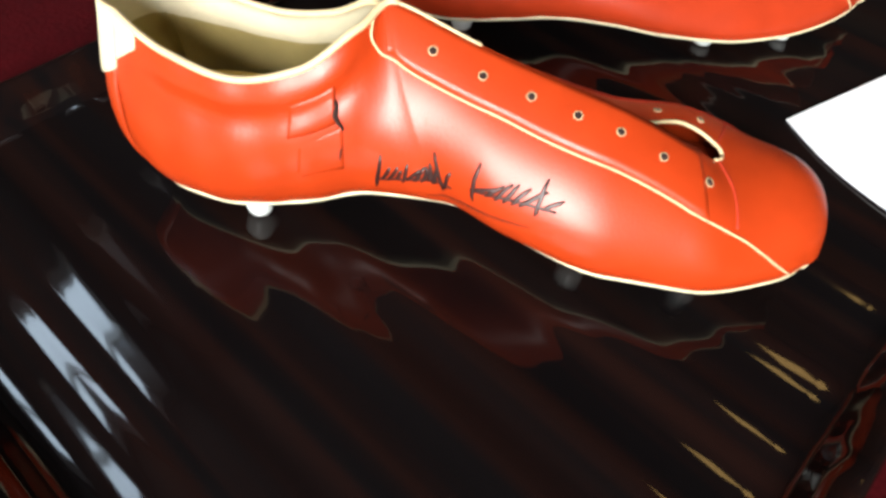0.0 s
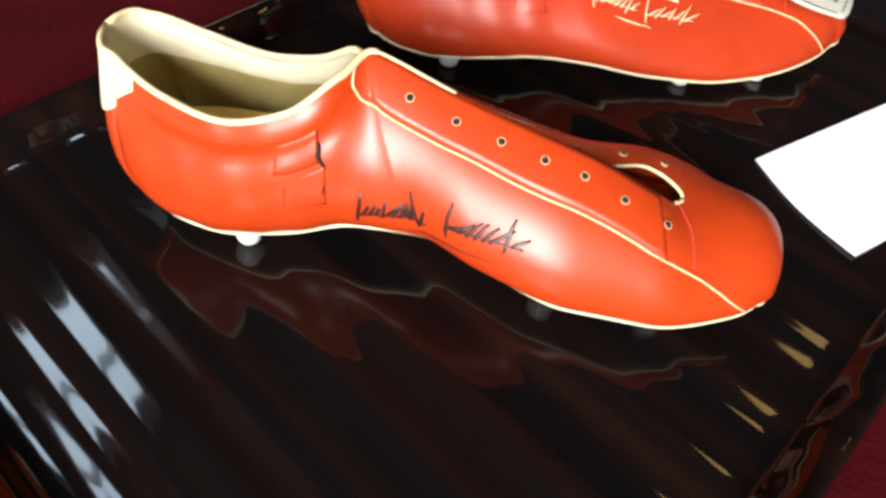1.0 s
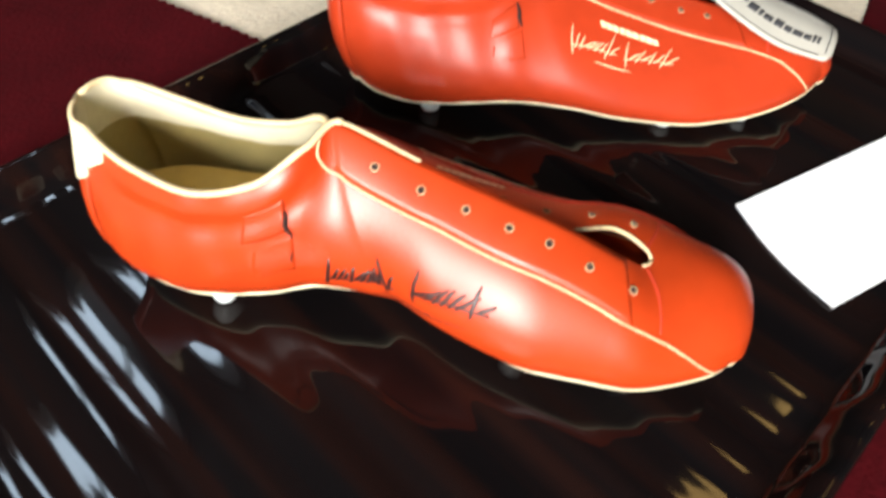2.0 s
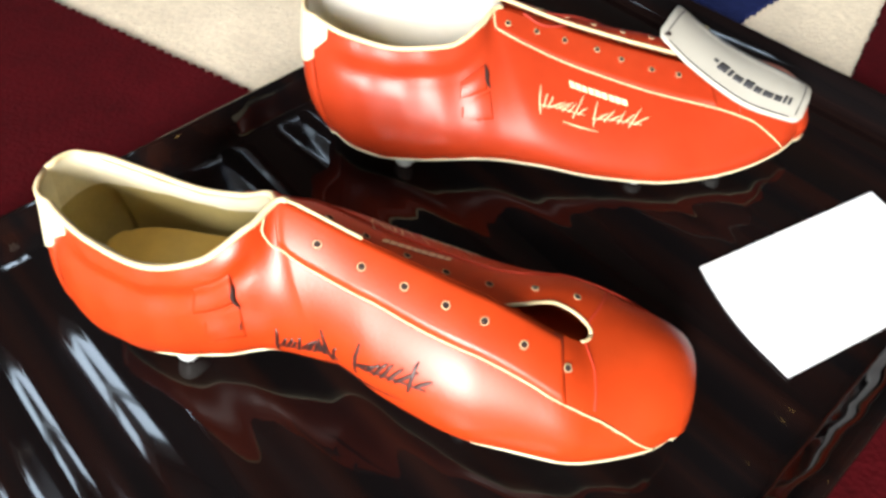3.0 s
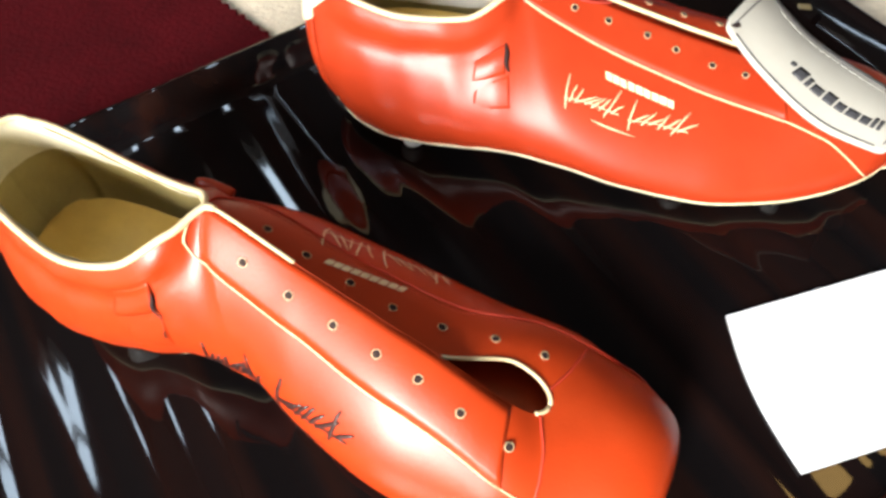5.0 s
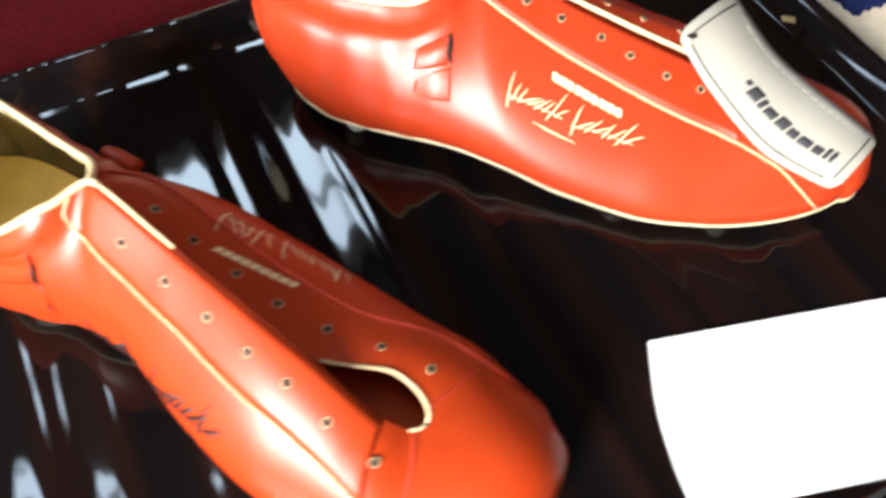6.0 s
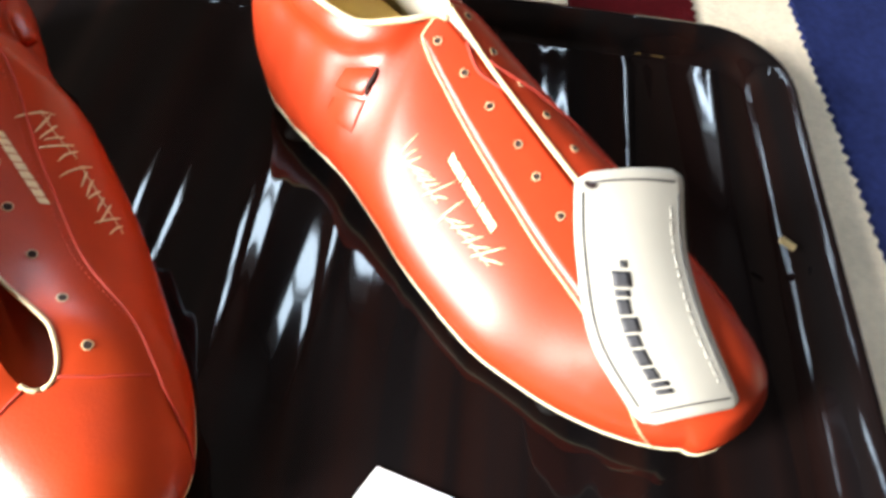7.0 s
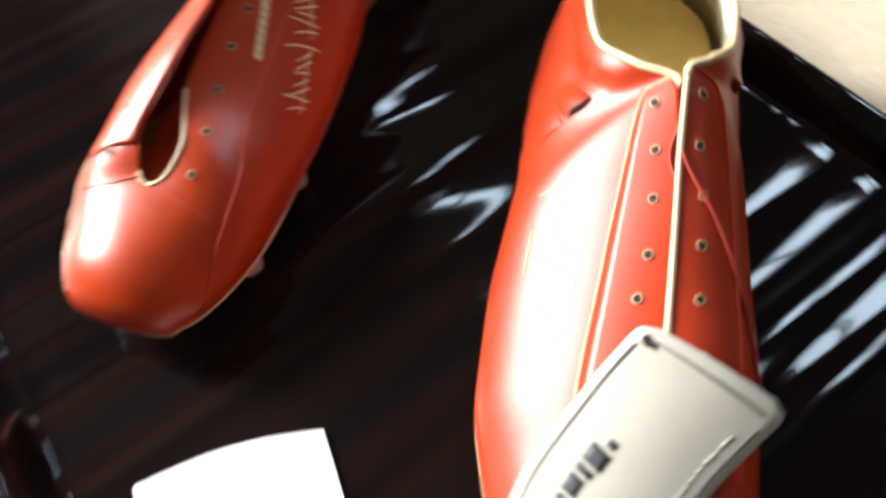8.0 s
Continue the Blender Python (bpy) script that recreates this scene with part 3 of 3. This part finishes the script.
BOOT2 = Last(
    [0.006, 0.014, 0.028, 0.048, 0.077, 0.105, 0.135, 0.165, 0.200, 0.232, 0.264, 0.285, 0.295],
    [0.0, -0.023, -0.036, -0.043, -0.045, -0.045, -0.048, -0.052, -0.053, -0.047, -0.035, -0.019, 0.003],
    [0.0, 0.021, 0.031, 0.034, 0.033, 0.031, 0.032, 0.036, 0.041, 0.041, 0.035, 0.024, 0.003],
    [0.010, 0.010, 0.010, 0.010, 0.012, 0.014, 0.013, 0.010, 0.008, 0.008, 0.011, 0.014, 0.016],
    [0.001, 0.008, 0.028, 0.055, 0.081, 0.098, 0.107, 0.145, 0.190, 0.222, 0.241, 0.258, 0.268],
    [0.086, 0.085, 0.079, 0.073, 0.074, 0.080, 0.082, 0.069, 0.057, 0.051, 0.050, 0.048, 0.044],
    [0.0, 0.0, 0.0, 0.001, 0.002, 0.004, 0.007, 0.008, 0.007, 0.005, 0.003, 0.003, 0.003],
    [0.0, 0.016, 0.025, 0.027, 0.024, 0.012, 0.0008, -0.0012, -0.0012, -0.0008, 0.0, 0.0, 0.0],
    [0, 0, 0, 0, 0.001, 0.002, 0.0024, 0.0022, 0.0022, 0.002, 0.001, 0, 0],
    [0.015, 0.014, 0.009, 0.006, 0.008, 0.011, 0.012, 0.010, 0.006, 0.004, 0.004, 0.004, 0.003],
    (0,) * 13,
    [0, 0, 0, 0.002, 0.003, 0.005, 0.008, 0.010, 0.010, 0.006, 0.002, 0, 0],
    [0, 0, 0, 0, 0, 0.001, 0.003, 0.006, 0.006, 0.003, 0, 0, 0],
)
M1, M2 = pose(-0.118, 0.210, 0.0, 0, 0, 0), pose(-0.062, 0.369, 0.0, 0, 0, 11.8)
HOLES_NEAR = [(0.125, 0.000, 0.079), (0.142, -0.001, 0.074), (0.160, -0.003, 0.069), (0.178, -0.005, 0.065), (0.195, -0.007, 0.061), (0.212, -0.010, 0.056), (0.230, -0.013, 0.050)]
HOLES_FAR = [(0.122, 0.016, 0.078), (0.140, 0.015, 0.072), (0.157, 0.014, 0.067), (0.175, 0.014, 0.061), (0.193, 0.016, 0.057), (0.211, 0.020, 0.052), (0.229, 0.023, 0.050)]
E1 = {-1: [BOOT1.find(-1, *p) for p in HOLES_NEAR], 1: [BOOT1.find(1, *p) for p in HOLES_FAR]}
NEAR2 = [(0.1115, 0.0005, 0.073), (0.128, 0.001, 0.066), (0.144, 0.0015, 0.059), (0.161, 0.002, 0.053), (0.1775, -0.001, 0.049), (0.194, -0.003, 0.045), (0.211, -0.005, 0.042)]
FAR2 = [(0.114, 0.015, 0.083), (0.130, 0.015, 0.078), (0.147, 0.015, 0.071), (0.1635, 0.015, 0.064), (0.180, 0.015, 0.058), (0.197, 0.015, 0.053), (0.213, 0.014, 0.049)]
E2 = {-1: [BOOT2.find(-1, *p) for p in NEAR2], 1: [BOOT2.find(1, *p) for p in FAR2]}
PIPE1 = [(5.48, 0.99), (5.4, 0.90), (5.72, 0.76), (6.5, 0.705), (7.05, 0.705), (7.6, 0.68), (8.15, 0.655), (8.85, 0.605), (9.6, 0.50), (10.58, 0.06)]
PIPE2 = [(5.8, 0.99), (5.82, 0.86), (6.2, 0.79), (6.6, 0.75), (7.0, 0.72), (7.6, 0.69), (8.25, 0.655), (9.05, 0.61), (9.75, 0.49), (10.6, 0.0)]
boot1 = boot(M1, BOOT1, E1, PIPE1, "red leather football boot without laces, marked in black ink", RED, LINING)
boot2 = boot(M2, BOOT2, E2, PIPE2, "red leather football boot with a curled white card tag", RED_DEEP, LINING_WHITE)
# the red inner leather under the first boot's throat
rows = []
for x in np.linspace(0.165, 0.246, 16):
    for y in np.linspace(-0.012, 0.028, 9):
        rows.append((x, y, 0.047 - 0.16 * (x - 0.175) - 9.0 * (y - 0.008) ** 2))
mesh_ob("tongue", rows, grid_faces(16, 9), RED, boot1, "dark red inner leather")
# first boot: marker strokes, far-side print, torn ankle strap
strokes("pen_bar", BOOT1, -1, [((5.12, 0.28), (6.5, 0.345), 13, 0.22), ((6.78, 0.40), (7.62, 0.455), 9, 0.20)], INK, boot1, 3, 0.0008)
mark("marker_line", BOOT1, -1, [(5.85, 0.17), (6.6, 0.235), (7.36, 0.29)], 0.0004, INK, boot1, lift=0.0002)
bar_row("gold_print", BOOT1, 1, (7.0, 0.83), (7.62, 0.73), 9, 0.04, GOLD, boot1)
strokes("gold_pen_bar", BOOT1, 1, [((6.65, 0.68), (7.05, 0.59), 6, 0.17), ((7.12, 0.58), (7.7, 0.46), 8, 0.16)], GOLD, boot1, 5, 0.00045)
strap(BOOT1, -1, 3.80, 4.50, 0.62, 0.82, 0.0019, boot1)
strap(BOOT1, -1, 3.98, 4.60, 0.32, 0.60, 0.0008, boot1)
mark("tear", BOOT1, -1, [(4.45, 0.77), (4.52, 0.70), (4.50, 0.66), (4.62, 0.57)], 0.0010, HOLE, boot1, lift=0.0012)
mark("tear", BOOT1, -1, [(4.57, 0.48), (4.54, 0.41)], 0.0004, HOLE, boot1, lift=0.0010)
tab = [Vector((0.073, 0.0335, 0.0615)).lerp(Vector((0.0885, 0.0350, 0.0575)), u) for u in np.linspace(0, 1, 9)]
mesh_ob("loop_tab", *tube(tab, [0.0016, 0.0026, 0.0031, 0.0033, 0.0034, 0.0034, 0.0034, 0.0033, 0.0030], 12, flat=0.75), RED, boot1, "rolled red leather loop")
# second boot
strokes("gold_pen_bar", BOOT2, -1, [((6.36, 0.50), (7.05, 0.50), 9, 0.15), ((7.15, 0.485), (7.86, 0.50), 8, 0.14)], GOLD, boot2, 8, 0.0004)
mark("gold_line", BOOT2, -1, [(6.68, 0.41), (6.9, 0.40), (7.22, 0.39)], 0.0004, GOLD, boot2, lift=0.0002)
bar_row("gold_print", BOOT2, -1, (6.92, 0.615), (7.70, 0.575), 9, 0.034, GOLD, boot2)
strap(BOOT2, -1, 4.34, 5.08, 0.56, 0.70, 0.0014, boot2, leather=RED_DEEP)
strap(BOOT2, -1, 4.42, 5.20, 0.38, 0.55, 0.0007, boot2, leather=RED_DEEP)
mark("tear", BOOT2, -1, [(5.06, 0.70), (5.12, 0.65), (5.10, 0.61), (5.20, 0.56)], 0.0011, HOLE, boot2, lift=0.0012)
strap(BOOT2, 1, 3.6, 4.6, 0.70, 0.82, 0.0040, boot2, "loop_tab", RED_DEEP)
pts, ups = line_on(BOOT2, 1, [(6.75, 0.995), (6.95, 0.93), (7.3, 0.78), (7.7, 0.62), (8.05, 0.50)], 24, 0.0009)
mesh_ob("lace", *tube(pts, 0.0007, 6, up=ups), LACE, boot2, "thin dark red lace end")
pts, ups = line_on(BOOT2, -1, [(6.45, 0.985), (6.7, 0.93), (7.0, 0.995)], 14, 0.0009)
mesh_ob("lace", *tube(pts, 0.0007, 6, up=ups), LACE, boot2, "thin dark red lace end")

# ---- white paper on the tray ----
PB, PA, PC = Vector((0.174, 0.307, 0.0015)), Vector((0.217, 0.2495, 0.0015)), Vector((0.269, 0.390, 0.0015))
PD = PA + PC - PB
edge = [PB + (PA - PB) * t + (PC - PB).normalized() * (-0.004 * math.sin(math.pi * t)) for t in np.linspace(0, 1, 12)]
tagged(card("paper_slip", edge + [PD, PC], PAPER), "blank white paper slip lying on the tray", "paper")

# ---- card tag on the second boot ----
TAG_A = [0.0, 0.33, 0.70, 1.0]
TAG_L = [(0.129, 0.405, 0.073), (0.151, 0.394, 0.062), (0.186, 0.383, 0.050), (0.213, 0.385, 0.044)]
TAG_R = [(0.140, 0.450, 0.066), (0.171, 0.433, 0.056), (0.202, 0.424, 0.050), (0.222, 0.422, 0.043)]


def tag_point(a, b, lift=0.0):
    """a runs down the card, b across it."""
    l = [pchip(TAG_A, [p[i] for p in TAG_L], a)[0] for i in range(3)]
    r = [pchip(TAG_A, [p[i] for p in TAG_R], a)[0] for i in range(3)]
    p = Vector(l) * (1 - b) + Vector(r) * b
    return p + Vector((0.2, 0, 0.95)) * (lift + 0.0035 * math.sin(math.pi * b))


def tag_sheet(a0, a1, b0, b1, lift, thick, corner=0.0, na=16, nb=10):
    verts = []
    for layer in (lift, lift - thick):
        for a in np.linspace(a0, a1, na):
            for b in np.linspace(b0, b1, nb):
                bb, da = b, min(a - a0, a1 - a)
                if corner and da < corner * 0.45:
                    cut = corner * (1 - math.sqrt(max(0, 1 - (1 - da / (corner * 0.45)) ** 2)))
                    bb = b0 + cut + (b - b0) / (b1 - b0) * (b1 - b0 - 2 * cut)
                verts.append(tag_point(a, bb, layer))
    n = na * nb
    rim = [i * nb for i in range(na)] + [(na - 1) * nb + j for j in range(1, nb)] + [i * nb + nb - 1 for i in range(na - 2, -1, -1)] + [j for j in range(nb - 2, 0, -1)]
    faces = grid_faces(na, nb) + grid_faces(na, nb, base=n) + [(rim[i], rim[(i + 1) % len(rim)], n + rim[(i + 1) % len(rim)], n + rim[i]) for i in range(len(rim))]
    return verts, faces


tag = new("card_tag")
tagged(tag, "curled white card tag with dark print on the boot", "tag")
mesh_ob("card", *tag_sheet(0, 1, 0, 1, 0.0, 0.0007, corner=0.12, na=48, nb=14), CARD, tag)
for a0, a1, b0, b1 in ((0.045, 0.052, 0.12, 0.90), (0.948, 0.955, 0.12, 0.90), (0.09, 0.92, 0.055, 0.068), (0.09, 0.92, 0.932, 0.945)):
    mesh_ob("border_line", *tag_sheet(a0, a1, b0, b1, 0.0004, 0.0003, na=24, nb=8), PRINT, tag)
at = 0.415
for w, tall in ((0.055, 0.145), (0.022, 0.12), (0.052, 0.10), (0.052, 0.13), (0.046, 0.10), (0.066, 0.10), (0.050, 0.10), (0.022, 0.145), (0.022, 0.145)):
    mesh_ob("letter_bar", *tag_sheet(at, at + w, 0.305 - 0.05, 0.305 - 0.05 + tall, 0.0004, 0.0003, na=4, nb=4), PRINT, tag)
    at += w + 0.011
mesh_ob("arrow_bar", *tag_sheet(0.375, 0.40, 0.33, 0.385, 0.0004, 0.0003, na=4, nb=4), PRINT, tag)
for b, a0, a1 in ((0.845, 0.14, 0.86),):
    rnd, a = random.Random(int(b * 100)), a0
    while a < a1:
        w = rnd.uniform(0.02, 0.05)
        mesh_ob("small_print", *tag_sheet(a, min(a + w, a1 + 0.01), b, b + 0.022, 0.00025, 0.0003, na=4, nb=3), FAINT, tag)
        a += w + 0.012
hole_at = tag_point(0.055, 0.12, 0.0004)
mesh_ob("tag_hole", [hole_at + Vector((0.0022 * math.cos(w), 0.0022 * math.sin(w), 0.0001)) for w in np.linspace(0, 2 * math.pi, 17)[:-1]], [tuple(range(16))], HOLE, tag)

# ---- scraps on the tray's rim ----
def scrap(x, y, z, turn, sx, sy):
    v, f = rounded_box(sx, sy, 0.0012, 0.0004, 1)
    ob = mesh_ob("tape_scrap", moved(v, pose(x, y, z, 6, 10, turn)), f, TAPE, smooth=False)
    return tagged(ob, "tiny tan scrap of tape on the tray's rim", "tape", "tape scraps")


TAPE = material("tan_tape", (0.33, 0.26, 0.13), rough=0.5, scale=300, vary=0.3)
scrap(0.167, 0.514, 0.0138, 30, 0.008, 0.004)
scrap(-0.140, 0.100, 0.0140, 60, 0.004, 0.003)
